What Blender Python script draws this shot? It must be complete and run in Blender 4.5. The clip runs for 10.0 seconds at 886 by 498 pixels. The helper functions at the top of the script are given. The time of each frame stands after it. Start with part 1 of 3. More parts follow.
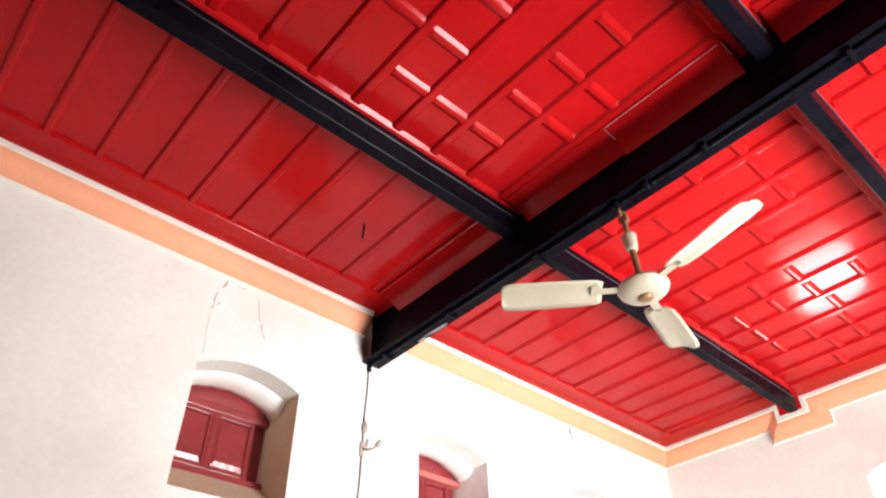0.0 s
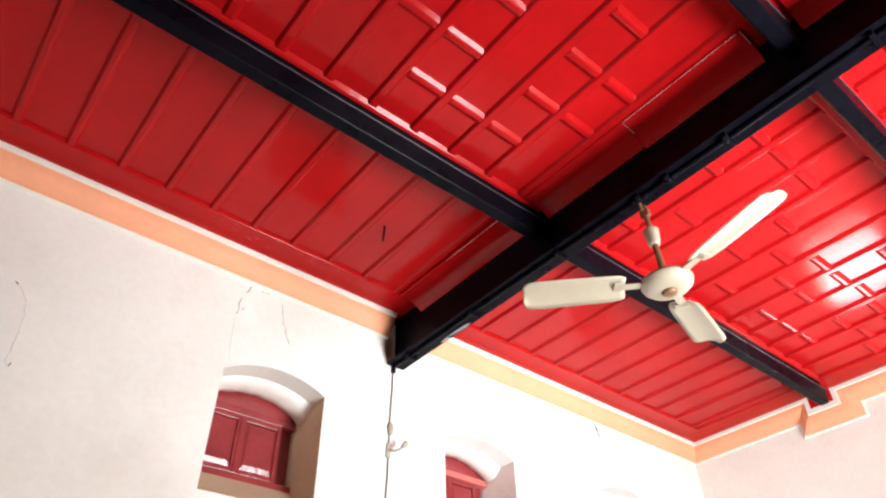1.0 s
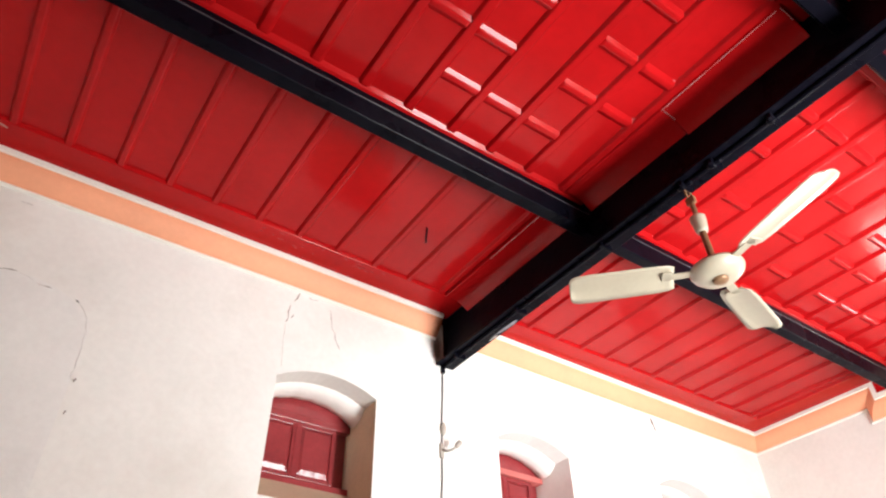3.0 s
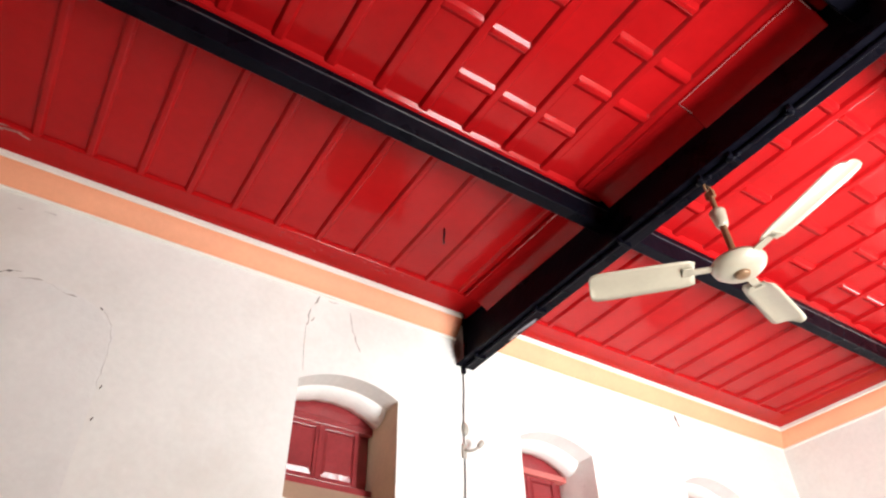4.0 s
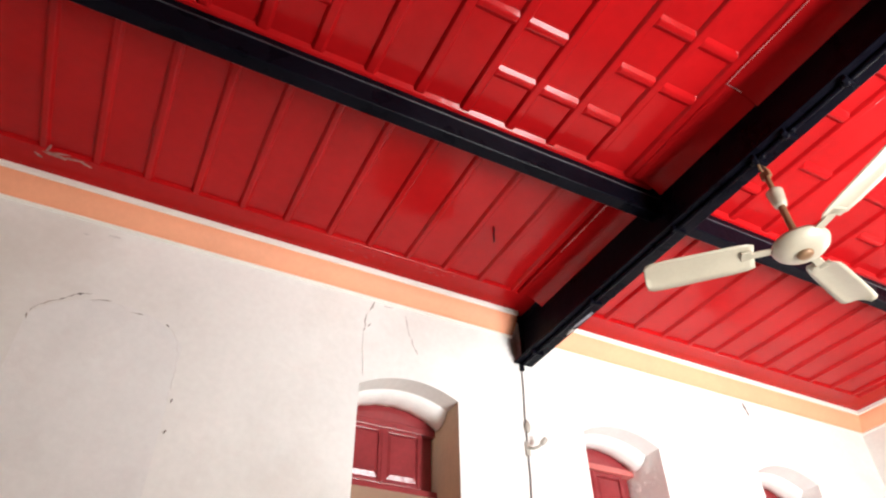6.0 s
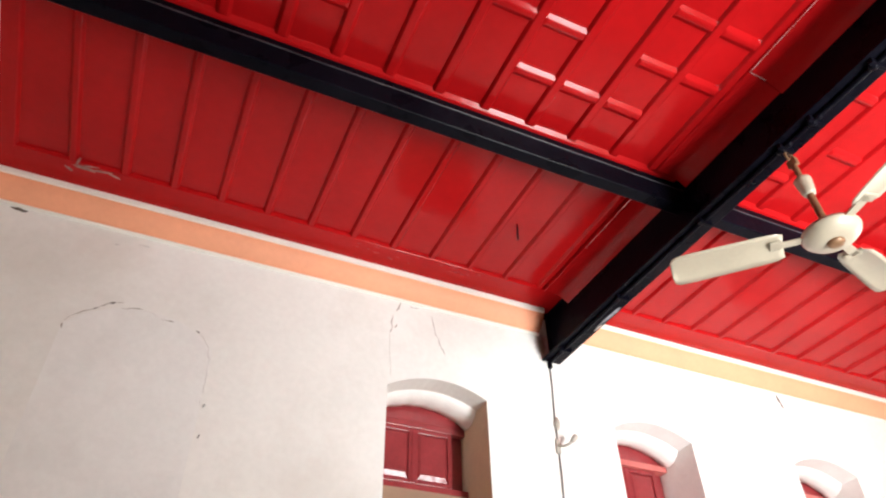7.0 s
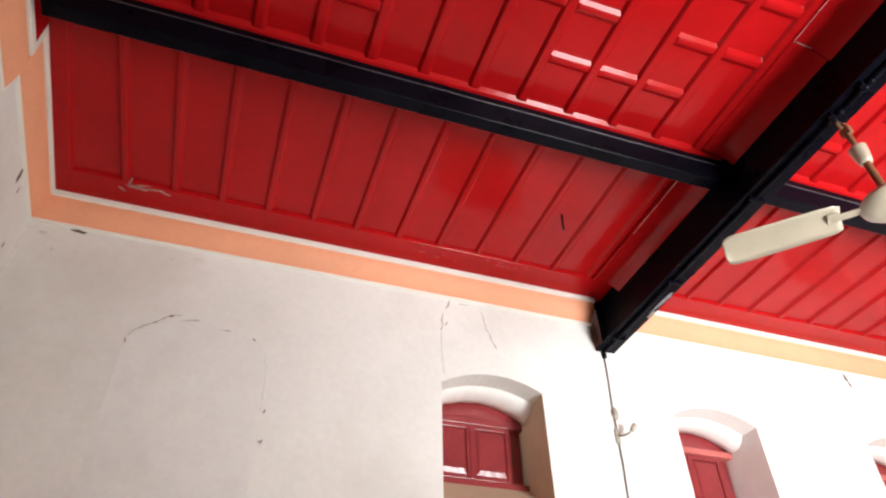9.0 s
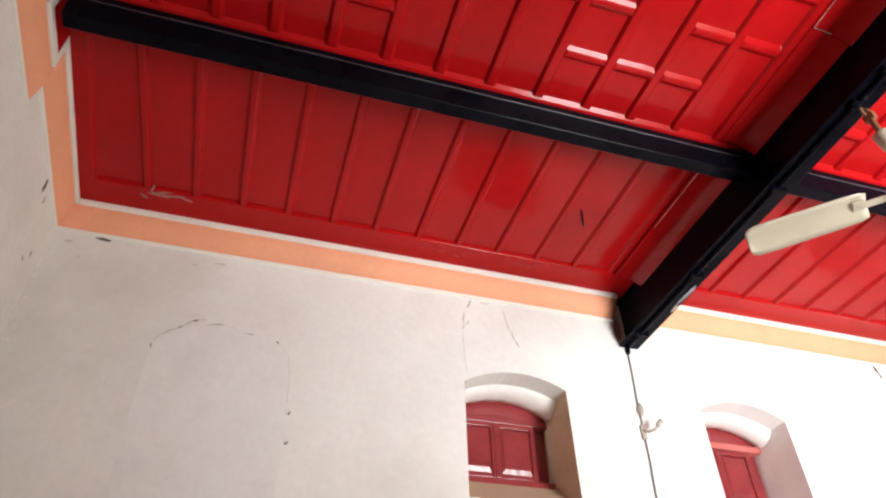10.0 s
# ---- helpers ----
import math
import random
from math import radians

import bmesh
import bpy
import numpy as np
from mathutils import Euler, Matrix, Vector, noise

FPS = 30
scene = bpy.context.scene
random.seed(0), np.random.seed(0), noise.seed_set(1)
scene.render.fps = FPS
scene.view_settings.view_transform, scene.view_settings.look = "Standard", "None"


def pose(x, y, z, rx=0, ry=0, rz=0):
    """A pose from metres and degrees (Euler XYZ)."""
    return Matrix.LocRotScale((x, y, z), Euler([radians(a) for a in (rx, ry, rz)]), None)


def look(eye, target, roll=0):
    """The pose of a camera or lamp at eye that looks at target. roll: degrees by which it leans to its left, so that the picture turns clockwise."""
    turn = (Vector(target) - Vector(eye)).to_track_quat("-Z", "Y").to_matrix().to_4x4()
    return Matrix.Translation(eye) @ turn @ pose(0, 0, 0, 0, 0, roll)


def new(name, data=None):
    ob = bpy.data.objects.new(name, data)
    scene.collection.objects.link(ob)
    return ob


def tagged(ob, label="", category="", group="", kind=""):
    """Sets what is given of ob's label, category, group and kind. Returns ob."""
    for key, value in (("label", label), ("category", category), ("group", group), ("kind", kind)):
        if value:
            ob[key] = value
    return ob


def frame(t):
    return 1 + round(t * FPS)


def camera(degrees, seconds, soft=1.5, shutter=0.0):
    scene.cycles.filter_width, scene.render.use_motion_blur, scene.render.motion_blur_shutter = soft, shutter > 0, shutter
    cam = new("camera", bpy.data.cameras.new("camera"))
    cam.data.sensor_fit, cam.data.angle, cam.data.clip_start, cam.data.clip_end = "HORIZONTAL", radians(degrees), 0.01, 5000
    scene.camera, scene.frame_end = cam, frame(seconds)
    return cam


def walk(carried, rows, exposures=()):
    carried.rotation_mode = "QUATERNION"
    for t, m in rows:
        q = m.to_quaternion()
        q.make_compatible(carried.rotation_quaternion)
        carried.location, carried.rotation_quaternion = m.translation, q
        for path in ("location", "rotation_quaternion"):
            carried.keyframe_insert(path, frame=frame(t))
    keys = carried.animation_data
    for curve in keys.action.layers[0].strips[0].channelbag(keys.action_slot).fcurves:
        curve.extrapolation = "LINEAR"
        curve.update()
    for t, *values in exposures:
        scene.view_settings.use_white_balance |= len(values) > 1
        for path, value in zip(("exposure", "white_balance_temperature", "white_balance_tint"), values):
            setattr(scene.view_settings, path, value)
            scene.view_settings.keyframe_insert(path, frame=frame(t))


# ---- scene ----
# ---- camera: a slow hand-held pan to the left, looking up at the ceiling ----
cam = camera(66.62, 10.0, soft=2.2)
ROWS = [
    (0, 0.0000, 0.0000, 1.5000, 130.244, 0.850, -41.619),
    (0.5, -0.0006, -0.0004, 1.5010, 130.232, 0.917, -40.659),
    (1, -0.0012, -0.0010, 1.5019, 130.248, 0.943, -39.247),
    (1.5, -0.0015, -0.0015, 1.5025, 130.279, 0.948, -37.860),
    (2, -0.0019, -0.0021, 1.5028, 130.250, 0.901, -36.966),
    (2.5, -0.0026, -0.0029, 1.5033, 130.227, 0.864, -35.700),
    (4, -0.0051, -0.0059, 1.5043, 130.261, 0.854, -32.530),
    (4.5, -0.0056, -0.0073, 1.5047, 130.287, 0.865, -31.424),
    (5, -0.0053, -0.0092, 1.5046, 130.291, 0.861, -30.171),
    (5.5, -0.0046, -0.0111, 1.5037, 130.291, 0.806, -28.427),
    (7, -0.0014, -0.0171, 1.4985, 130.341, 0.699, -24.180),
    (7.5, -0.0013, -0.0176, 1.4966, 130.318, 0.723, -22.535),
    (8, -0.0020, -0.0168, 1.4943, 130.308, 0.724, -20.970),
    (8.5, -0.0030, -0.0143, 1.4919, 130.221, 0.947, -20.074),
    (9, -0.0035, -0.0109, 1.4883, 130.285, 0.969, -18.954),
    (9.5, -0.0033, -0.0069, 1.4834, 130.354, 0.995, -17.918),
    (10, -0.0027, -0.0027, 1.4778, 130.454, 0.980, -16.777),
]
# the lens darkens its picture a little on the way
walk(cam, [(t, pose(x, y, z, rx, ry, rz)) for t, x, y, z, rx, ry, rz in ROWS],
     [(0, 2.98), (2.5, 2.96), (5, 2.92), (7.5, 2.88), (10, 2.79)])

# ---- the room's main measures ----
X_WEST, X_EAST = -1.145, 5.41      # wall faces
Y_SOUTH, Y_NORTH = -1.75, 3.04
Z_CEIL, Z_BOARD = 4.0, 4.02        # underside of the battens, of the boards
THICK = 0.42
BEAM_X = 2.14                      # web of the main steel beam
PURLIN_Y = (1.697, 0.257, -1.183)
PURLIN_W = 0.066

SKEW_W = 0.055                     # the west wall runs a little askew


def west(y):
    return X_WEST + (Y_NORTH - y) * SKEW_W


# ---- light: daylight through the open door behind and one window, sky outside ----
world = bpy.data.worlds.new("world")
scene.world = world
world.use_nodes = True
wn = world.node_tree
sky = wn.nodes.new("ShaderNodeTexSky")
sky.sky_type = "NISHITA"
sky.sun_disc = False
sky.sun_elevation, sky.sun_rotation = radians(39), radians(188)
wn.links.new(sky.outputs["Color"], wn.nodes["Background"].inputs["Color"])
wn.nodes["Background"].inputs["Strength"].default_value = 0.05

sun_data = bpy.data.lights.new("sun", "SUN")
sun_data.energy, sun_data.angle, sun_data.color = 5.0, radians(0.5), (1.0, 0.97, 0.92)
sun = new("sun", sun_data)
sun.matrix_world = look((2.0, -8.7, 6.5), (3.2, -0.8, 0.0))


def window_light(name, at, to, width, height, watts, colour, spread=180):
    data = bpy.data.lights.new(name, "AREA")
    data.shape, data.size, data.size_y = "RECTANGLE", width, height
    data.energy, data.color, data.spread = watts, colour, radians(spread)
    lamp = new(name, data)
    lamp.matrix_world = look(at, to)
    return lamp


window_light("door_daylight", (2.95, Y_SOUTH - 0.3, 1.4), (3.02, 0, 2.9), 1.3, 2.2, 22.5, (0.96, 0.98, 1.0), 100)
window_light("window_daylight", (X_EAST + 0.22, 1.22, 3.0), (0, 1.22, 2.9), 0.54, 0.66, 3.9, (0.95, 0.98, 1.0))



# ---- materials ----
def material(name, colour, rough, metal=0.0, coat=0.0, vary=0.1, scale=3.0, fine=40.0, bump=0.1, gloss=0.5, stain_sheen=None, stain_sheen_amount=0.0, dark_spot=None):
    """Paint, plaster or metal: base colour varied at two scales, uneven gloss and fine relief."""
    m = bpy.data.materials.new(name)
    m.use_nodes = True
    n, l = m.node_tree.nodes, m.node_tree.links
    p = n["Principled BSDF"]
    p.inputs["Metallic"].default_value = metal
    p.inputs["Specular IOR Level"].default_value = gloss
    p.inputs["Coat Weight"].default_value = coat
    p.inputs["Coat Roughness"].default_value = 0.06
    co = n.new("ShaderNodeTexCoord")
    big = n.new("ShaderNodeTexNoise")
    big.inputs["Scale"].default_value, big.inputs["Detail"].default_value = scale, 6
    small = n.new("ShaderNodeTexNoise")
    small.inputs["Scale"].default_value, small.inputs["Detail"].default_value = fine, 4
    l.new(co.outputs["Object"], big.inputs["Vector"])
    l.new(co.outputs["Object"], small.inputs["Vector"])
    ramp = n.new("ShaderNodeMapRange")
    ramp.inputs["From Min"].default_value, ramp.inputs["From Max"].default_value = 0.3, 0.7
    ramp.inputs["To Min"].default_value, ramp.inputs["To Max"].default_value = 1 - vary, 1 + vary
    l.new(big.outputs["Fac"], ramp.inputs["Value"])
    ramp2 = n.new("ShaderNodeMapRange")
    ramp2.inputs["From Min"].default_value, ramp2.inputs["From Max"].default_value = 0.3, 0.7
    ramp2.inputs["To Min"].default_value, ramp2.inputs["To Max"].default_value = 1 - vary * 0.5, 1 + vary * 0.5
    l.new(small.outputs["Fac"], ramp2.inputs["Value"])
    mul = n.new("ShaderNodeMath")
    mul.operation = "MULTIPLY"
    l.new(ramp.outputs["Result"], mul.inputs[0])
    l.new(ramp2.outputs["Result"], mul.inputs[1])
    mix = n.new("ShaderNodeVectorMath")
    mix.operation = "SCALE"
    mix.inputs[0].default_value = colour
    l.new(mul.outputs[0], mix.inputs["Scale"])
    out = mix.outputs["Vector"]
    if stain_sheen:
        blot = n.new("ShaderNodeTexNoise")
        blot.inputs["Scale"].default_value, blot.inputs["Detail"].default_value = scale * 0.6, 8
        blot.inputs["Roughness"].default_value = 0.65
        shift = n.new("ShaderNodeVectorMath")
        shift.operation = "ADD"
        shift.inputs[1].default_value = (7.3, 2.1, 4.4)
        l.new(co.outputs["Object"], shift.inputs[0])
        l.new(shift.outputs["Vector"], blot.inputs["Vector"])
        cut = n.new("ShaderNodeMapRange")
        cut.inputs["From Min"].default_value, cut.inputs["From Max"].default_value = 0.5, 0.72
        cut.inputs["To Max"].default_value = stain_sheen_amount
        l.new(blot.outputs["Fac"], cut.inputs["Value"])
        blend = n.new("ShaderNodeMix")
        blend.data_type = "RGBA"
        l.new(cut.outputs["Result"], blend.inputs["Factor"])
        l.new(out, blend.inputs["A"])
        blend.inputs["B"].default_value = (*stain_sheen, 1)
        out = blend.outputs["Result"]
    if dark_spot:
        # darker spot that fades outwards: place and reach in metres, colour
        gap = n.new("ShaderNodeVectorMath")
        gap.operation = "SUBTRACT"
        gap.inputs[1].default_value = dark_spot[0]
        l.new(co.outputs["Object"], gap.inputs[0])
        stretch = n.new("ShaderNodeVectorMath")
        stretch.operation = "MULTIPLY"
        stretch.inputs[1].default_value = (1.0, 0.35, 0.42)
        l.new(gap.outputs["Vector"], stretch.inputs[0])
        far = n.new("ShaderNodeVectorMath")
        far.operation = "LENGTH"
        l.new(stretch.outputs["Vector"], far.inputs[0])
        rough_edge = n.new("ShaderNodeMath")
        rough_edge.operation = "MULTIPLY_ADD"
        rough_edge.inputs[1].default_value = 0.03
        l.new(small.outputs["Fac"], rough_edge.inputs[0])
        l.new(far.outputs["Value"], rough_edge.inputs[2])
        fade = n.new("ShaderNodeMapRange")
        fade.inputs["From Min"].default_value, fade.inputs["From Max"].default_value = dark_spot[1] * 0.45, dark_spot[1]
        fade.inputs["To Min"].default_value, fade.inputs["To Max"].default_value = 0.9, 0.0
        l.new(rough_edge.outputs[0], fade.inputs["Value"])
        over = n.new("ShaderNodeMix")
        over.data_type = "RGBA"
        l.new(fade.outputs["Result"], over.inputs["Factor"])
        l.new(out, over.inputs["A"])
        over.inputs["B"].default_value = (*dark_spot[2], 1)
        out = over.outputs["Result"]
    l.new(out, p.inputs["Base Color"])
    r = n.new("ShaderNodeMapRange")
    r.inputs["To Min"].default_value, r.inputs["To Max"].default_value = rough * 0.75, rough * 1.3
    l.new(big.outputs["Fac"], r.inputs["Value"])
    l.new(r.outputs["Result"], p.inputs["Roughness"])
    bp = n.new("ShaderNodeBump")
    bp.inputs["Strength"].default_value, bp.inputs["Distance"].default_value = bump, 0.004
    l.new(small.outputs["Fac"], bp.inputs["Height"])
    bp2 = n.new("ShaderNodeBump")
    bp2.inputs["Strength"].default_value, bp2.inputs["Distance"].default_value = bump, 0.02
    l.new(big.outputs["Fac"], bp2.inputs["Height"])
    l.new(bp.outputs["Normal"], bp2.inputs["Normal"])
    l.new(bp2.outputs["Normal"], p.inputs["Normal"])
    if coat:
        l.new(bp2.outputs["Normal"], p.inputs["Coat Normal"])
    return m


RED = material("red_enamel", (0.39, 0.006, 0.0075), 0.14, gloss=0.16, vary=0.1, scale=2.2, fine=22, bump=0.17)
# the black's greyer blotches stand in for patchy sheen on the steel
BLACK = material("black_enamel", (0.0030, 0.0028, 0.0055), 0.28, gloss=0.045, vary=0.3, scale=5, fine=40, bump=0.28, stain_sheen=(0.007, 0.007, 0.011), stain_sheen_amount=0.5)
GLINT_FILM = material("pale_glint_film", (0.20, 0.20, 0.225), 0.45, vary=0.5, scale=14, fine=90, bump=0.4)
EDGE_GLINT = material("lit_black_edge", (0.034, 0.034, 0.042), 0.35, gloss=0.4, vary=0.5, scale=5, fine=60, bump=0.3)
PLASTER = material("cream_limewash", (0.79, 0.79, 0.752), 0.85, vary=0.05, scale=1.6, fine=30, bump=0.3, stain_sheen=(0.55, 0.50, 0.43), stain_sheen_amount=0.4, dark_spot=((2.085, 3.04, 3.79), 0.075, (0.10, 0.07, 0.05)))
ORANGE = material("orange_paint", (0.84, 0.365, 0.205), 0.6, vary=0.05, scale=4, fine=40, bump=0.15, dark_spot=((2.085, 3.0, 3.90), 0.095, (0.20, 0.06, 0.015)))
LIME = material("fresh_white_lime", (0.88, 0.87, 0.84), 0.5, vary=0.03, scale=8, fine=50, bump=0.25)
WHITE = material("white_paint", (0.80, 0.77, 0.70), 0.6, vary=0.04, scale=6, fine=50, bump=0.2)
SHUTTER = material("maroon_enamel", (0.27, 0.034, 0.038), 0.30, coat=0.25, vary=0.16, scale=6, fine=50, bump=0.3)
LIT_SHUTTER = material("lit_maroon_enamel", (0.50, 0.13, 0.115), 0.35, vary=0.15, scale=8, fine=50, bump=0.2)
FAN = material("cream_fan_enamel", (0.39, 0.345, 0.26), 0.35, coat=0.3, vary=0.05, scale=6, fine=60, bump=0.05)
BROWN = material("brown_metal", (0.22, 0.12, 0.06), 0.45, metal=0.3, vary=0.15, scale=12, fine=80, bump=0.2)
CABLE = material("grey_cable", (0.15, 0.14, 0.13), 0.6, vary=0.1, scale=10, fine=60, bump=0.1)
PLASTIC = material("old_white_plastic", (0.40, 0.37, 0.32), 0.4, vary=0.08, scale=20, fine=90, bump=0.1)
OLD_CRACK = material("weathered_crack", (0.33, 0.29, 0.25), 0.95, vary=0.3, scale=20, fine=120, bump=0.3)
CRACK = material("bare_crack", (0.12, 0.10, 0.08), 0.95, vary=0.3, scale=20, fine=120, bump=0.3)
TAN = material("tan_reveal", (0.60, 0.48, 0.34), 0.85, vary=0.08, scale=4, fine=50, bump=0.3, stain_sheen=(0.42, 0.29, 0.18), stain_sheen_amount=0.5)
FLAKE = material("flaked_red_paint", (0.36, 0.015, 0.017), 0.5, gloss=0.2, vary=0.3, scale=30, fine=140, bump=0.5)
SCUFF = material("scuffed_red_paint", (0.34, 0.15, 0.13), 0.8, vary=0.4, scale=30, fine=140, bump=0.5)
GREY = material("grey_scrape_and_glint", (0.42, 0.36, 0.33), 0.8, vary=0.3, scale=30, fine=140, bump=0.4)
FAINT = material("faint_crack", (0.67, 0.65, 0.61), 0.9, vary=0.2, scale=20, fine=120, bump=0.3)
FLOOR = material("cement_floor", (0.20, 0.195, 0.185), 0.6, vary=0.1, scale=2, fine=40, bump=0.2, stain_sheen=(0.25, 0.22, 0.20), stain_sheen_amount=0.4)


# ---- mesh helpers ----
def mesh_of(name, bm, mat, smooth=False):
    bmesh.ops.recalc_face_normals(bm, faces=bm.faces)
    me = bpy.data.meshes.new(name)
    bm.to_mesh(me)
    bm.free()
    me.materials.append(mat)
    if smooth:
        for f in me.polygons:
            f.use_smooth = True
    return me


def thing(name, label, category, group="", kind="", at=(0, 0, 0)):
    ob = new(name)
    ob.empty_display_size = 0.1
    ob.location = at
    return tagged(ob, label, category, group, kind)


def part(name, bm, mat, parent, label="", smooth=False):
    ob = new(name, mesh_of(name, bm, mat, smooth))
    ob.parent = parent
    if label:
        tagged(ob, label)
    return ob


def box(bm, x0, x1, y0, y1, z0, z1, bevel=0.0):
    made = bmesh.ops.create_cube(bm, size=1)
    vs = made["verts"]
    for v in vs:
        v.co = Vector(((x0 + x1) / 2 + v.co.x * (x1 - x0), (y0 + y1) / 2 + v.co.y * (y1 - y0), (z0 + z1) / 2 + v.co.z * (z1 - z0)))
    if bevel:
        edges = list({e for v in vs for e in v.link_edges})
        bmesh.ops.bevel(bm, geom=edges, offset=bevel, segments=2, affect="EDGES", profile=0.5)
    return bm


def batten(bm, x0, x1, y0, y1, z0, z1, slope):
    """A lath hanging below the boards, its sides sloping in towards the underside."""
    top = [bm.verts.new(c) for c in ((x0, y0, z1), (x1, y0, z1), (x1, y1, z1), (x0, y1, z1))]
    s = slope
    mid = [bm.verts.new(c) for c in ((x0 + s * .8, y0 + s * .8, z0 + 0.003), (x1 - s * .8, y0 + s * .8, z0 + 0.003), (x1 - s * .8, y1 - s * .8, z0 + 0.003), (x0 + s * .8, y1 - s * .8, z0 + 0.003))]
    s = slope * 1.15
    low = [bm.verts.new(c) for c in ((x0 + s, y0 + s, z0), (x1 - s, y0 + s, z0), (x1 - s, y1 - s, z0), (x0 + s, y1 - s, z0))]
    for a, b in ((top, mid), (mid, low)):
        for i in range(4):
            bm.faces.new((a[i], a[(i + 1) % 4], b[(i + 1) % 4], b[i]))
    bm.faces.new(low)
    bm.faces.new(top[::-1])


def tube(bm, points, radius, sides=10, caps=True):
    rings = []
    for i, p in enumerate(points):
        p = Vector(p)
        a = Vector(points[max(i - 1, 0)])
        b = Vector(points[min(i + 1, len(points) - 1)])
        d = (b - a).normalized()
        u = d.orthogonal().normalized() if i == 0 else (rings[-1][1] - d * rings[-1][1].dot(d)).normalized()
        w = d.cross(u)
        r = radius[i] if isinstance(radius, (list, tuple)) else radius
        rings.append(([bm.verts.new(p + r * (math.cos(k * math.tau / sides) * u + math.sin(k * math.tau / sides) * w)) for k in range(sides)], u))
    for (a, _), (b, _) in zip(rings, rings[1:]):
        for k in range(sides):
            bm.faces.new((a[k], a[(k + 1) % sides], b[(k + 1) % sides], b[k]))
    if caps:
        bm.faces.new(rings[0][0][::-1])
        bm.faces.new(rings[-1][0])
    return bm


def lathe(bm, profile, sides=32):
    """Turned round the z axis; profile: (radius, z) from bottom to top."""
    rings = []
    for r, z in profile:
        rings.append([bm.verts.new((r * math.cos(k * math.tau / sides), r * math.sin(k * math.tau / sides), z)) for k in range(sides)])
    for a, b in zip(rings, rings[1:]):
        for k in range(sides):
            bm.faces.new((a[k], a[(k + 1) % sides], b[(k + 1) % sides], b[k]))
    bm.faces.new(rings[0][::-1])
    bm.faces.new(rings[-1])
    return bm


# ---- walls with arched openings ----
SILL, SPRING, CROWN, SILL_BACK = 2.665, 3.315, 3.395, 2.96


def arch_loop(a, b, sill, spring, crown, n=14):
    """Outline of an opening from a to b along the wall with a segmental arch, anticlockwise."""
    pts = [(a, sill), (b, sill)]
    half, rise = (b - a) / 2, crown - spring
    rad = (half * half + rise * rise) / (2 * rise)
    mid, cz = (a + b) / 2, crown - rad
    top = math.asin(half / rad)
    for i in range(n + 1):
        th = top - 2 * top * i / n
        pts.append((mid + rad * math.sin(th), cz + rad * math.cos(th)))
    return pts


def pierced_wall(name, place, s0, s1, z1, holes, mat, label):
    """place(s, depth, z) puts a point of the wall; holes: pairs of front and back outlines."""
    bm = bmesh.new()

    def loop(pts, depth):
        vs = [bm.verts.new(place(s, depth, z)) for s, z in pts]
        return vs, [bm.edges.new((vs[i], vs[(i + 1) % len(vs)])) for i in range(len(vs))]

    rect = [(s0, -0.02), (s1, -0.02), (s1, z1), (s0, z1)]
    sides = []
    for depth, which in ((0.0, 0), (THICK, 1)):
        loops = [loop(rect, depth)] + [loop(h[which], depth) for h in holes]
        sides.append([v for v, _ in loops])
        bmesh.ops.triangle_fill(bm, edges=[e for _, es in loops for e in es], use_beauty=True)
    for k, (a, b) in enumerate(zip(*sides)):
        for i in range(len(a)):
            f = bm.faces.new((a[i], a[(i + 1) % len(a)], b[(i + 1) % len(a)], b[i]))
            f.material_index = 0 if k == 0 else 2 if k > 1 else 1 if i in (0, 1, len(a) - 1) else 0      # first opening: tan sill and jambs; the rest: fresh lime
    ob = new(name, mesh_of(name, bm, mat))
    ob.data.materials.append(TAN)
    ob.data.materials.append(LIME)
    return tagged(ob, label, "wall", kind="structure")


def lean(pts, a, b, sag):
    """Let the arch of an outline sag towards its western springing."""
    return pts[:2] + [(s, z - sag * (b - s) / (b - a)) for s, z in pts[2:]]


def niche(a, b):
    sag = SAG.get(a, 0.0)
    return lean(arch_loop(a, b, SILL, SPRING, CROWN), a, b, sag), lean(arch_loop(a, b, SILL_BACK, SPRING - 0.01, CROWN - 0.01), a, b, sag)


NICHES = [(1.068, 1.668), (2.535, 3.130), (4.005, 4.600)]
SAG = {1.068: 0.024}                # the first arch has settled
wall_north = pierced_wall("wall_north", lambda s, d, z: (s, Y_NORTH + d, z), X_WEST - THICK, X_EAST + THICK, 4.3,
                          [niche(a, b) for a, b in NICHES], PLASTER, "cream limewashed plaster wall with arched shutter niches")
wall_east = pierced_wall("wall_east", lambda s, d, z: (X_EAST + d, s, z), Y_SOUTH - THICK, Y_NORTH, 4.3,
                         [(arch_loop(0.93, 1.50, SILL, SPRING, CROWN), arch_loop(0.93, 1.50, SILL, SPRING, CROWN))], PLASTER,
                         "cream limewashed plaster wall with one open arched window")
wall_west = pierced_wall("wall_west", lambda s, d, z: (west(s) - d, s, z), Y_SOUTH - THICK, Y_NORTH, 4.3, [], PLASTER,
                         "cream limewashed plaster end wall with flaking spots")
door_hole = [(2.2, 0.0), (3.8, 0.0), (3.8, 2.75), (2.2, 2.75)]
wall_south = pierced_wall("wall_south", lambda s, d, z: (s, Y_SOUTH - d, z), X_WEST, X_EAST, 4.3, [(door_hole, door_hole)], PLASTER,
                          "cream limewashed plaster wall with an open doorway")

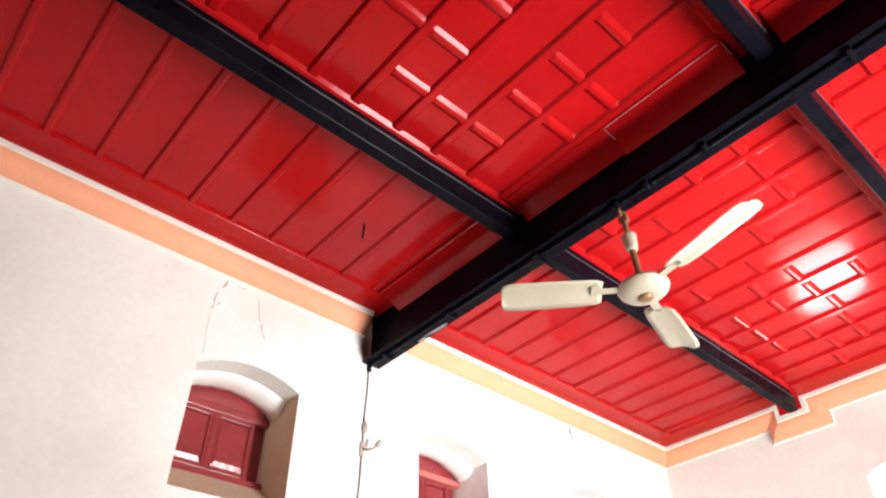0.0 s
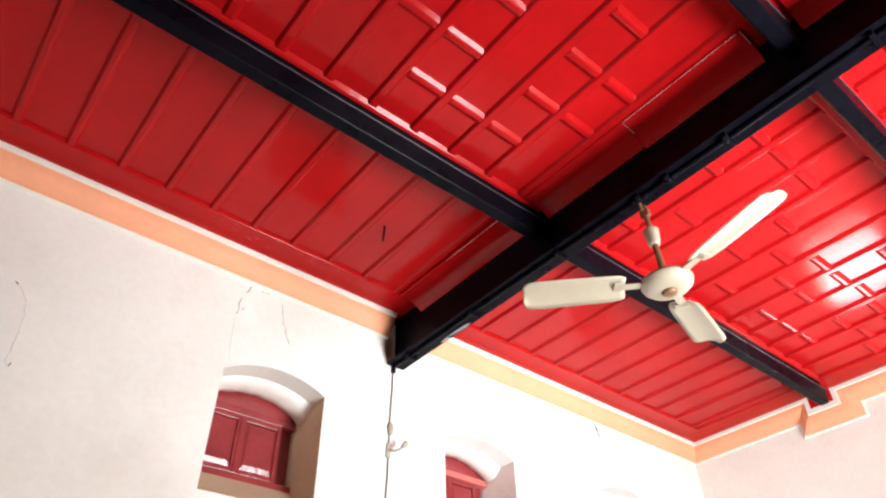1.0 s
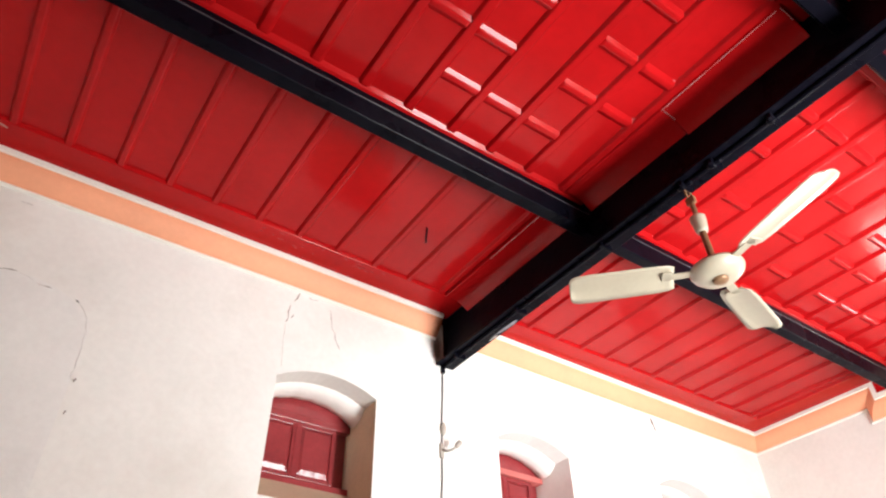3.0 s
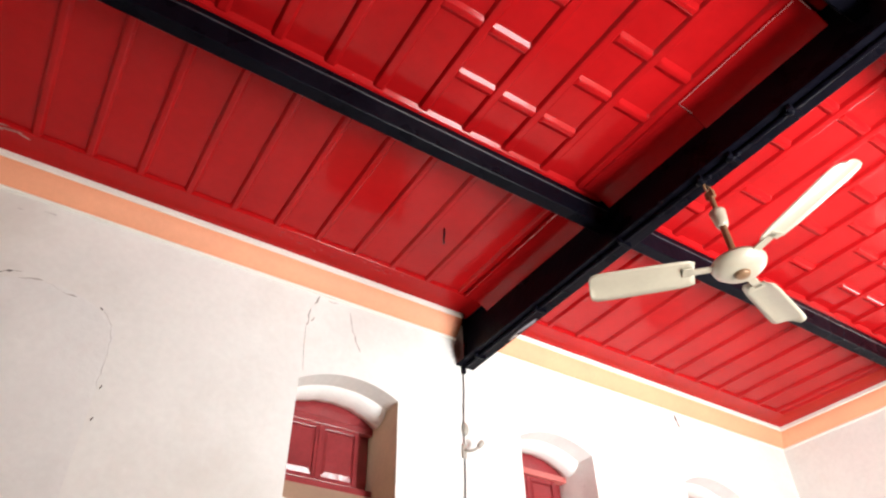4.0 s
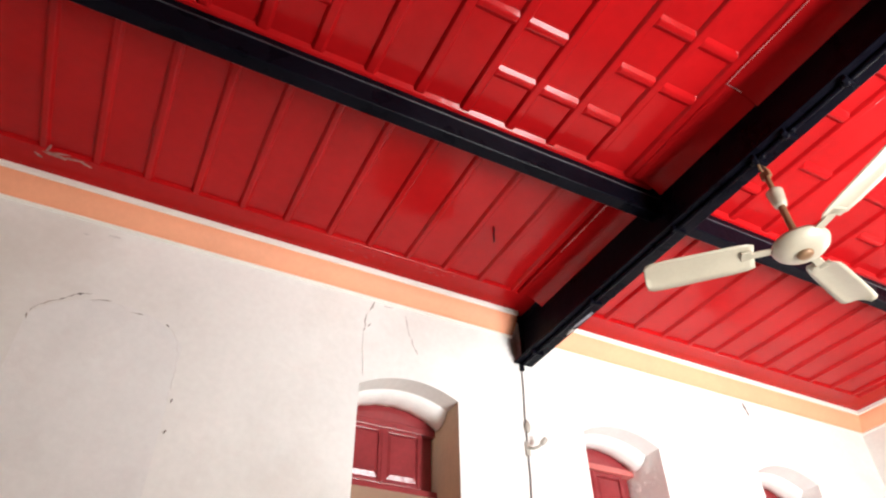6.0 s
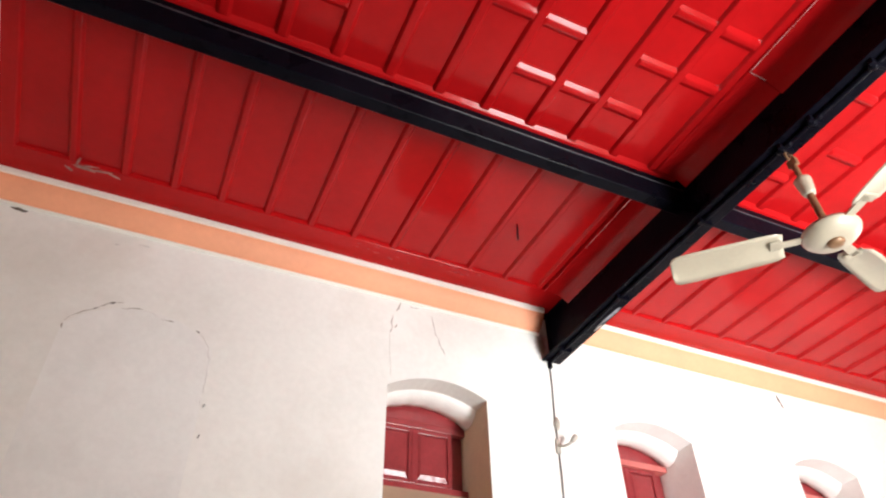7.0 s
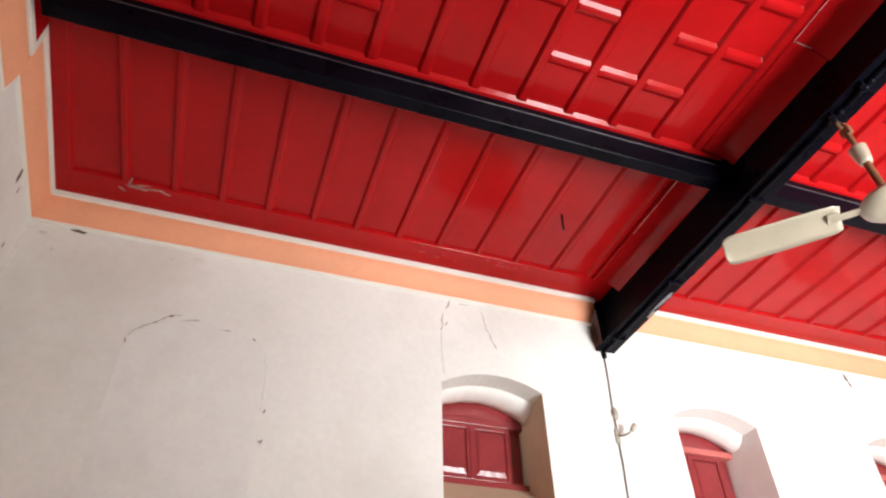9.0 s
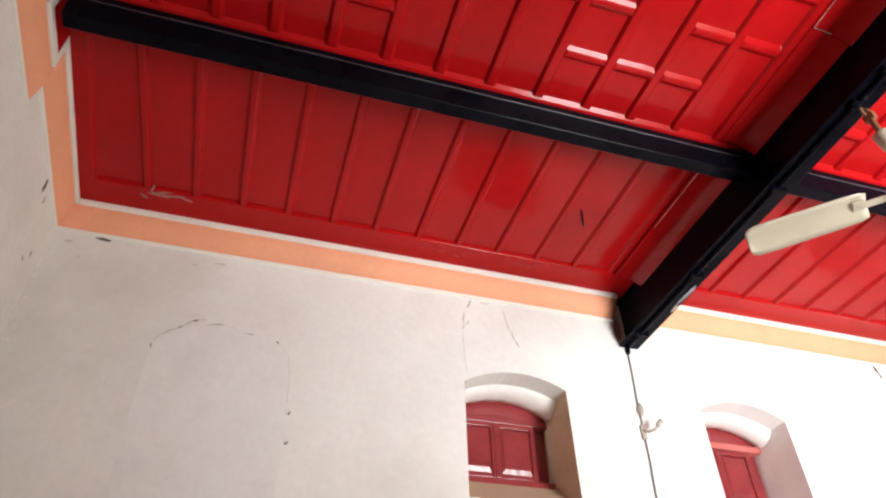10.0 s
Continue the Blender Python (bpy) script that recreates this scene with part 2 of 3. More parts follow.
bm = bmesh.new()
box(bm, X_WEST - THICK, X_EAST + THICK, Y_SOUTH - THICK, Y_NORTH + THICK, -0.12, -0.004)
tagged(new("floor", mesh_of("floor", bm, FLOOR)), "grey cement floor of the room", "floor", kind="structure")
bm = bmesh.new()
bmesh.ops.create_grid(bm, x_segments=8, y_segments=8, size=300)
for v in bm.verts:
    v.co.z = -0.14
GROUND = material("dry_ground", (0.30, 0.26, 0.20), 0.95, vary=0.15, scale=0.4, fine=8, bump=0.3)
tagged(new("ground", mesh_of("ground", bm, GROUND)), "dry bare ground outside the house", "ground", kind="structure")

# ---- ceiling: boards, battens and cross laths in one mesh ----
EDGE_N, EDGE_E, EDGE_W = 2.938, 5.305, -1.060     # edge of the cornice against the ceiling
SLOPE = 0.015
bm = bmesh.new()
box(bm, X_WEST - THICK, X_EAST + THICK, Y_SOUTH - THICK, Y_NORTH + THICK, Z_BOARD, Z_BOARD + 0.06)
HB = 0.032                                        # half a batten's width at the boards
LEFT_WALL_BAY = [1.212 + 0.2415 * k for k in range(-9, 4)]
LEFT_MID_BAY = [1.240 + 0.2375 * k for k in range(-9, 4)]
RIGHT_BAY = [2.677 + 0.2435 * k for k in range(0, 11)]
RIGHT_WALL_BAY = [2.654 + 0.2395 * k for k in range(0, 11)]
WEB = 0.006


def bay(y0, y1, left, right, rails_left, rails_right, low, high, hb=HB):
    """Battens between two purlins. low, high: width of the border laths at y0 and y1."""
    for xs, a, b in ((left, EDGE_W - 0.08, BEAM_X - WEB), (right, BEAM_X + WEB, EDGE_E + 0.08)):
        batten(bm, a, b, y0 - 0.05, y0 + low, Z_CEIL, Z_BOARD + 0.002, SLOPE)
        batten(bm, a, b, y1 - high, y1 + 0.05, Z_CEIL, Z_BOARD + 0.002, SLOPE * (1.5 if high < 0.1 else 0.5))
        for x in xs:
            if x < -0.88:
                continue
            wobble = random.uniform(-0.004, 0.004)
            batten(bm, x - hb + wobble, x + hb + wobble, y0 + low - 0.02, y1 - high + 0.02, Z_CEIL + 0.0012, Z_BOARD + 0.002, SLOPE)
    before = len(bm.verts)
    batten(bm, EDGE_W - 0.09, EDGE_W + 0.085, y0, y1, Z_CEIL - 0.001, Z_BOARD + 0.002, SLOPE)
    bm.verts.ensure_lookup_table()
    for v in bm.verts[before:]:
        v.co.x += (Y_NORTH - v.co.y) * SKEW_W
    batten(bm, EDGE_E - 0.20, EDGE_E + 0.09, y0, y1, Z_CEIL - 0.001, Z_BOARD + 0.002, SLOPE)
    for xs, rails in ((left, rails_left), (right, rails_right)):
        for k, ys in rails:
            x = xs[k] if k >= 0 else xs[0] - 0.2425
            for y in ys:
                batten(bm, x + 0.008, x + 0.232, y - 0.006, y + 0.062, Z_CEIL + 0.0022, Z_BOARD + 0.002, SLOPE * 1.55)


# the bay along the north wall: plain boards
bay(PURLIN_Y[0] + PURLIN_W, EDGE_N, LEFT_WALL_BAY, RIGHT_WALL_BAY, [], [], 0.045, 0.175, 0.027)
# the bays between purlins: boards with scattered cross laths
MID_LEFT = [(4, (1.405, 0.89)), (7, (1.145,)), (8, (1.40, 1.145, 0.885)), (9, (1.40,)), (10, (1.40, 1.15, 0.893, 0.64)), (11, (1.148, 0.89)), (5, (0.64, 1.145)), (1, (1.145,))]
MID_RIGHT = [(0, (1.20, 0.64)), (-1, (0.64, 0.90, 1.44)), (1, (0.64, 0.90)), (2, (0.90, 1.20)), (3, (1.06, 1.44)), (4, (0.945, 1.18)), (5, (0.66, 0.945, 1.18, 1.44)), (6, (0.91, 1.43)), (7, (0.95, 1.18, 1.42)), (8, (0.95, 1.13)), (9, (0.66, 1.2))]
for y_far, y_near in zip(PURLIN_Y, PURLIN_Y[1:]):
    off = y_far - PURLIN_Y[0]
    bay(y_near + PURLIN_W, y_far, LEFT_MID_BAY, RIGHT_BAY,
        [(k, [y + off for y in ys]) for k, ys in MID_LEFT], [(k, [y + off for y in ys]) for k, ys in MID_RIGHT], 0.075, 0.03)
bay(Y_SOUTH + 0.1, PURLIN_Y[2], LEFT_WALL_BAY, RIGHT_BAY, [], [], 0.1, 0.03)
# cove boards beside the steel beam, each with a rounded rim
def extrude_y(prof, y0, y1, lift=0.0):
    """A long moulding along y; prof: (x, z) outline, its ends pulled up by lift for a soft arris."""
    rows = []
    for y, up in ((y0, lift), (y0 + 0.004, 0.0), (y1 - 0.004, 0.0), (y1, lift)):
        rows.append([bm.verts.new((x, y, min(z + up, Z_BOARD))) for x, z in prof])
    for p, q in zip(rows, rows[1:]):
        for i in range(len(prof)):
            j = (i + 1) % len(prof)
            bm.faces.new((p[i], p[j], q[j], q[i]))
    bm.faces.new(rows[0])
    bm.faces.new(rows[3][::-1])


def beam_cove(y0, y1, side, depth):
    """A cove board from a rounded rim on the ceiling, curving ever steeper down to the web."""
    xa, xi = BEAM_X - side * 0.172, BEAM_X - side * (WEB + 0.001)
    za = Z_CEIL - 0.006
    prof = [(xa, Z_BOARD), (xa, za + 0.006), (xa + side * 0.002, za), (xa + side * 0.006, za - 0.003), (xa + side * 0.011, za - 0.002)]
    for k in range(1, 13):
        f = k / 12
        prof.append((xa + side * 0.014 + (xi - xa - side * 0.014) * f, za - depth * (0.12 * f + 0.88 * f ** 2.6)))
    prof.append((xi, Z_BOARD))
    extrude_y(prof, y0, y1, 0.003)


for y_far, y_near in zip(PURLIN_Y, PURLIN_Y[1:]):
    mid = y_near + 0.766
    for side in (1, -1):
        beam_cove(y_near + 0.138, mid - 0.002, side, 0.072)
        beam_cove(mid + 0.002, y_far - 0.035, side, 0.058)
for side in (1, -1):
    beam_cove(PURLIN_Y[0] + PURLIN_W + 0.03, EDGE_N - 0.17, side, 0.050)
# red boards that close the pockets in which the purlins end
DROP, DROP_W = 0.108, 0.145
for y in PURLIN_Y:
    ew = EDGE_W + (Y_NORTH - y - 0.1) * SKEW_W
    for x0, x1, ahead, drop in ((ew - 0.08, ew - 0.008, 0.235, DROP_W), (EDGE_E + 0.004, EDGE_E + 0.09, 0.204, DROP)):
        box(bm, x0, x1, y + 0.004, y + ahead, Z_CEIL - drop - 0.002, Z_CEIL + 0.01)
ceiling = tagged(new("ceiling", mesh_of("ceiling", bm, RED)), "glossy red enamelled board ceiling with battens", "ceiling", kind="structure")

# ---- cornice: white lip, orange cove, white bead, dropping round each purlin end ----
W_CORNICE = 0.150


def offset_path(path, w):
    """A polyline in the wall's plane moved down by w, with mitred corners."""
    out = []
    for i, p in enumerate(path):
        normals = []
        for a, b in ((i - 1, i), (i, i + 1)):
            if 0 <= a and b < len(path):
                d = Vector(path[b]) - Vector(path[a])
                d.normalize()
                normals.append(Vector((d.y, -d.x)))
        n = normals[0] if len(normals) == 1 else (normals[0] + normals[1]) / (1 + normals[0].dot(normals[1]))
        out.append((p[0] + n.x * w, p[1] + n.y * w))
    return out


def cornice_strip(name, place, path, profile, mat, parent, ends):
    """profile: (distance down from the upper edge, distance out from the wall)."""
    bm = bmesh.new()
    rows = []
    for w, out in profile:
        pts = offset_path(path, w)
        line = []
        for i, (s, z) in enumerate(pts):
            e = ends[0] if i == 0 else ends[1] if i == len(pts) - 1 else 0
            line.append(bm.verts.new(place(s + e * out, out, z)))
        rows.append(line)
    for a, b in zip(rows, rows[1:]):
        for i in range(len(a) - 1):
            bm.faces.new((a[i], a[i + 1], b[i + 1], b[i]))
    return part(name, bm, mat, parent)


def cornice(name, place, path, out, ends):
    """ends: how the run is mitred into its neighbours at the first and last point."""
    top = thing(name, "white-lipped orange plaster cornice below the red ceiling", "cornice", kind="structure")
    lip = [(-0.01, out), (0.026, out), (0.030, out - 0.006), (0.030, out - 0.016)]
    n = 7
    cove = [(0.030, out - 0.014)] + [(0.030 + 0.108 * k / n, 0.010 + (out - 0.024) * (1 - (k / n) ** 2.0)) for k in range(1, n)] + [(0.138, 0.010)]
    bead = [(0.136, 0.003), (0.136, 0.014), (0.141, 0.017), (0.147, 0.014), (W_CORNICE, 0.007), (W_CORNICE + 0.002, -0.002)]
    cornice_strip("lip", place, path, lip, WHITE, top, ends)
    cornice_strip("cove", place, path, cove, ORANGE, top, ends)
    cornice_strip("bead", place, path, bead, WHITE, top, ends)
    return top


def dropped_path(s_from, s_to, ys, ahead=0.205, drop=DROP):
    """Upper edge from s_from to s_to (falling), stepping down round each purlin."""
    path = [(s_from, Z_CEIL)]
    for y in ys:
        path += [(y + ahead, Z_CEIL), (y + ahead, Z_CEIL - drop), (y + 0.003, Z_CEIL - drop), (y + 0.003, Z_CEIL)]
    return path + [(s_to, Z_CEIL)]


OUT_N, OUT_E, OUT_W = Y_NORTH - EDGE_N, X_EAST - EDGE_E, EDGE_W - X_WEST


def flip(path):
    return [(-s, z) for s, z in path]


# runs go with the wall's plaster on their far side; s grows so that "down" stays below
cornice("cornice_north_west", lambda s, o, z: (s, Y_NORTH - o, z), [(X_WEST, Z_CEIL), (BEAM_X - 0.07, Z_CEIL)], OUT_N, (OUT_W / OUT_N, 0))
cornice("cornice_north_east", lambda s, o, z: (s, Y_NORTH - o, z), [(BEAM_X + 0.07, Z_CEIL), (X_EAST, Z_CEIL)], OUT_N, (0, -OUT_E / OUT_N))
cornice("cornice_east", lambda s, o, z: (X_EAST - o, -s, z), flip(dropped_path(Y_NORTH, Y_SOUTH, PURLIN_Y)), OUT_E, (OUT_N / OUT_E, -1))
cornice("cornice_west", lambda s, o, z: (west(-s) + o, -s, z), flip(dropped_path(Y_NORTH, Y_SOUTH, PURLIN_Y, 0.236, DROP_W)), OUT_W, (OUT_N / OUT_W, -1))
cornice("cornice_south", lambda s, o, z: (s, Y_SOUTH + o, z), [(X_WEST, Z_CEIL), (X_EAST, Z_CEIL)], 0.1, (1, -1))

# ---- main steel beam with its conduit ----
BEAM_Z = 3.673
FLANGE = 0.0645
main_beam = thing("steel_beam", "black enamelled rolled steel joist carrying the red ceiling", "beam")
bm = bmesh.new()
box(bm, BEAM_X - WEB, BEAM_X + WEB, Y_SOUTH - 0.2, Y_NORTH + 0.2, BEAM_Z + 0.014, Z_BOARD + 0.05)
part("web", bm, BLACK, main_beam)
bm = bmesh.new()
box(bm, BEAM_X - FLANGE, BEAM_X + FLANGE, Y_SOUTH - 0.2, Y_NORTH + 0.2, BEAM_Z, BEAM_Z + 0.013, 0.003)
part("lower_flange", bm, BLACK, main_beam)
bm = bmesh.new()
box(bm, BEAM_X - 0.022, BEAM_X + 0.03, Y_SOUTH - 0.2, Y_NORTH + 0.2, Z_CEIL - 0.012, Z_BOARD - 0.002, 0.002)
part("packing_strip", bm, BLACK, main_beam)

conduit = thing("wiring_conduit", "black painted conduit clipped under the steel beam", "conduit")
bm = bmesh.new()
tube(bm, [(BEAM_X - 0.018 + 0.004 * math.sin(y * 2.3), y, BEAM_Z - 0.011) for y in np.linspace(Y_SOUTH, Y_NORTH, 40)], 0.011, 10)
part("pipe", bm, BLACK, conduit, smooth=True)
for y in (2.86, 2.28, 1.62, 1.116, 0.955, 0.66, 0.05, -0.9, -1.9):
    bm = bmesh.new()
    box(bm, BEAM_X - 0.05, BEAM_X + 0.03, y - 0.010, y + 0.010, BEAM_Z - 0.027, BEAM_Z + 0.0, 0.003)
    part("clip", bm, BLACK, conduit)

for y, r in ((1.13, 0.017), (1.095, 0.015), (0.965, 0.018), (0.935, 0.014), (0.672, 0.017)):
    bm = bmesh.new()
    tube(bm, [(BEAM_X - 0.018, y - 0.018, BEAM_Z - 0.014), (BEAM_X - 0.016, y - 0.006, BEAM_Z - 0.016), (BEAM_X - 0.021, y + 0.008, BEAM_Z - 0.015), (BEAM_X - 0.018, y + 0.018, BEAM_Z - 0.012)], [r * 0.7, r, r * 0.9, r * 0.6], 9)
    part("tape_wrap", bm, BLACK, conduit, "wad of black insulating tape", smooth=True)

# ---- purlins ----
for y in PURLIN_Y:
    for x0, x1 in ((EDGE_W + 0.035 + (Y_NORTH - y) * SKEW_W, BEAM_X - WEB), (BEAM_X + WEB, EDGE_E - 0.15)):
        purlin = thing("purlin", "black enamelled purlin under the red boards", "beam", "purlins of the ceiling")
        bm = bmesh.new()
        ends = []
        for x in (x0, x1):                       # tapered stem, a little wider at its top
            ends.append([bm.verts.new(c) for c in ((x, y + 0.004, 3.828), (x, y, 3.832), (x, y - 0.014, 3.926), (x, y + PURLIN_W + 0.014, 3.926), (x, y + PURLIN_W, 3.832), (x, y + PURLIN_W - 0.004, 3.828))])
        for k in range(6):
            bm.faces.new((ends[0][k], ends[0][(k + 1) % 6], ends[1][(k + 1) % 6], ends[1][k]))
        bm.faces.new(ends[0])
        bm.faces.new(ends[1][::-1])
        part("stem", bm, BLACK, purlin)
        # the edge's paler colour stands in for the lamplit line along it
        for ya in (y - 0.014, y + PURLIN_W + 0.014):
            bm = bmesh.new()
            tube(bm, [(x0 + (x1 - x0) * k / 30, ya + random.uniform(-0.0012, 0.0012), 3.929 + random.uniform(-0.001, 0.001)) for k in range(31)], 0.0042, 8)
            part("rolled_edge", bm, EDGE_GLINT, purlin, "rounded edge, its glint painted in", smooth=True)
        bm = bmesh.new()
        box(bm, x0, x1, y + 0.006, y + PURLIN_W - 0.006, 3.925, Z_BOARD + 0.005)
        part("top_plate", bm, BLACK, purlin)

# ---- arched shutters in the niches ----
SHUT_Y = Y_NORTH + 0.29


def shutter(a, b, proud=0.0):
    ob = thing("arched_shutter", "closed maroon wooden shutter with two panelled leaves in its niche", "shutter", "shutters of the wall", at=((a + b) / 2, SHUT_Y, 2.9))
    half = (b - a) / 2
    z0, zs, zc = -0.04, SPRING - 0.015 - 2.9, CROWN - 0.012 - 2.9
    zr = zs - 0.035                              # transom under the head board

    # arched head board above the transom
    bm = bmesh.new()
    pts = [(-half, zr)] + [(half, zr)] + [p for p in arch_loop(-half, half, zr, zs, zc)[2:]]
    front = [bm.verts.new((x, 0.012, z)) for x, z in pts]
    back = [bm.verts.new((x, 0.05, z)) for x, z in pts]
    bm.faces.new(front)
    bm.faces.new(back[::-1])
    for i in range(len(pts)):
        j = (i + 1) % len(pts)
        bm.faces.new((front[i], front[j], back[j], back[i]))
    part("head_board", bm, SHUTTER, ob)
    bm = bmesh.new()
    box(bm, -half, half, 0.006 - proud, 0.05, zr - 0.042, zr - 0.003, 0.003)
    # proud transoms get a lighter maroon that stands in for light on them
    if proud:
        part("transom", bm, LIT_SHUTTER, ob, "paler transom, its light painted in")
    else:
        part("transom", bm, SHUTTER, ob)
    for x0, x1, front_y in ((-half, -half + 0.045, -0.01), (half - 0.085, half, 0.055)):      # one jamb is set back in a rebate
        bm = bmesh.new()
        box(bm, x0, x1, front_y, 0.085, z0, zr - 0.042 if front_y < 0 else zr + 0.02, 0.004)
        part("jamb", bm, SHUTTER, ob)
    bm = bmesh.new()
    box(bm, -half, half, -0.02, 0.05, z0 - 0.02, z0 + 0.03, 0.006)
    part("bottom_rail", bm, SHUTTER, ob)
    for x0, x1 in ((-half + 0.046, -0.026), (-0.022, half - 0.086)):
        bm = bmesh.new()
        zl, zh, st = z0 + 0.04, zr - 0.043, 0.026
        box(bm, x0, x0 + st, 0.008, 0.036, zl, zh, 0.003)
        box(bm, x1 - st, x1, 0.008, 0.036, zl, zh, 0.003)
        box(bm, x0 + st, x1 - st, 0.008, 0.036, zh - st, zh, 0.003)
        box(bm, x0 + st, x1 - st, 0.008, 0.036, zl, zl + st, 0.003)
        leaf = part("leaf", bm, SHUTTER, ob)
        bm = bmesh.new()
        p0, p1, q0, q1 = x0 + st - 0.004, x1 - st + 0.004, zl + st - 0.004, zh - st + 0.004
        outer = [bm.verts.new(v) for v in ((p0, 0.022, q0), (p1, 0.022, q0), (p1, 0.022, q1), (p0, 0.022, q1))]
        g, up = 0.022, 0.034                     # the bevel is widest along the foot
        inner = [bm.verts.new(v) for v in ((p0 + g, 0.0095, q0 + up), (p1 - g, 0.0095, q0 + up), (p1 - g, 0.009, q1 - g), (p0 + g, 0.009, q1 - g))]
        for i in range(4):
            bm.faces.new((outer[i], outer[(i + 1) % 4], inner[(i + 1) % 4], inner[i]))
        bm.faces.new(inner)
        part("raised_panel", bm, SHUTTER, leaf)
    bm = bmesh.new()
    box(bm, -0.036, -0.012, 0.003, 0.012, z0 + 0.04, zr - 0.043, 0.004)
    part("cover_strip", bm, SHUTTER, ob)
    return ob


for a, b in NICHES:
    shutter(a, b, 0.022 if a > 2 else 0.0)


def plaster_ring(a, b):
    """A thick rounded band of white plaster under the inner edge of the arch."""
    bm = bmesh.new()
    n = 20
    loop = lean(arch_loop(a, b, SILL, SPRING - 0.01, CROWN - 0.006, n), a, b, SAG.get(a, 0.0))[2:]
    section = [(0.13, 0.004), (0.15, -0.012), (0.19, -0.026), (0.24, -0.030), (0.285, -0.026), (0.30, 0.0)]
    rows = []
    for i, (x, z) in enumerate(loop):
        inward = 0.004 if i in (0, n) else 0.0
        lump = 1.0 + 0.12 * math.sin(i * 1.9) + 0.08 * math.sin(i * 4.3) + 0.9 * (1 - i / n) ** 4
        rows.append([bm.verts.new((x + (inward if i == n else -inward), Y_NORTH + d, z + h * lump)) for d, h in section])
    for p, q in zip(rows, rows[1:]):
        for k in range(len(section) - 1):
            bm.faces.new((p[k], p[k + 1], q[k + 1], q[k]))
    part("plaster_ring", bm, LIME, wall_north, "lumpy white plaster band under the arch", smooth=True)


for a, b in NICHES:
    plaster_ring(a, b)

# ---- ceiling fan hung from the beam ----
FAN_AT = (BEAM_X + 0.03, 1.128, 3.20)
fan = thing("ceiling_fan", "cream three-bladed ceiling fan hanging from the beam", "fan", at=FAN_AT)
fan.rotation_euler = (0, radians(-2.5), 0)
bm = bmesh.new()
lathe(bm, [(0.030, -0.042), (0.062, -0.039), (0.088, -0.029), (0.105, -0.012), (0.111, 0.002), (0.111, 0.007), (0.107, 0.008), (0.105, 0.015), (0.092, 0.024), (0.066, 0.031), (0.030, 0.035), (0.020, 0.040)], 40)
part("motor_housing", bm, FAN, fan, smooth=True)
bm = bmesh.new()
lathe(bm, [(0.004, -0.058), (0.024, -0.056), (0.031, -0.050), (0.033, -0.040)], 24)
part("bottom_cap", bm, BROWN, fan, "brown metal cap", smooth=True)
bm = bmesh.new()
lathe(bm, [(0.024, 0.034), (0.020, 0.06), (0.0145, 0.09), (0.0145, 0.27), (0.0115, 0.28), (0.0115, 0.40), (0.008, 0.41)], 16)
part("down_rod", bm, BROWN, fan, "brown enamelled rod", smooth=True)
bm = bmesh.new()
lathe(bm, [(0.018, 0.205), (0.024, 0.209), (0.028, 0.225), (0.034, 0.275), (0.035, 0.288), (0.030, 0.293), (0.014, 0.295)], 24)
part("canopy_cup", bm, FAN, fan, "cream plastic cup", smooth=True)
bm = bmesh.new()
ring = [(0.026 * math.cos(a) * 0.8, 0.0, 0.43 + 0.032 * math.sin(a)) for a in np.linspace(-math.pi / 2, math.pi * 1.3, 16)]
tube(bm, ring, 0.006, 8)
box(bm, -0.010, 0.010, -0.022, 0.022, 0.37, 0.41, 0.003)
part("hook", bm, BROWN, fan, smooth=False)


def fan_blade(angle):
    bm = bmesh.new()
    stations = [(0.175, 0.050), (0.20, 0.064), (0.26, 0.070), (0.40, 0.073), (0.52, 0.075), (0.575, 0.072), (0.595, 0.060), (0.603, 0.035)]
    rows = []
    for r, w in stations:
        row = []
        for s in np.linspace(-1, 1, 7):
            z = 0.004 + 0.018 * s - 0.010 * s * s          # pitched and slightly cupped
            row.append((r, s * w, z))
        rows.append(row)
    top = [[bm.verts.new((x, y, z + 0.0025)) for x, y, z in row] for row in rows]
    low = [[bm.verts.new((x, y, z)) for x, y, z in row] for row in rows]
    for a, sgn in ((top, 1), (low, -1)):
        for p, q in zip(a, a[1:]):
            for k in range(6):
                bm.faces.new((p[k], p[k + 1], q[k + 1], q[k]))
    for k in range(6):
        bm.faces.new((top[0][k], top[0][k + 1], low[0][k + 1], low[0][k]))
        bm.faces.new((top[-1][k], top[-1][k + 1], low[-1][k + 1], low[-1][k]))
    for i in range(len(rows) - 1):
        for k in (0, 6):
            bm.faces.new((top[i][k], top[i + 1][k], low[i + 1][k], low[i][k]))
    blade = part("blade", bm, FAN, fan, smooth=True)
    blade.rotation_euler = (0, 0, radians(angle))
    bm = bmesh.new()
    box(bm, 0.09, 0.215, -0.018, 0.018, -0.004, 0.004, 0.002)
    box(bm, 0.185, 0.225, -0.035, 0.035, -0.004, 0.003, 0.002)
    part("blade_bracket", bm, FAN, blade)


for angle in (136, 16, -104):
    fan_blade(angle)

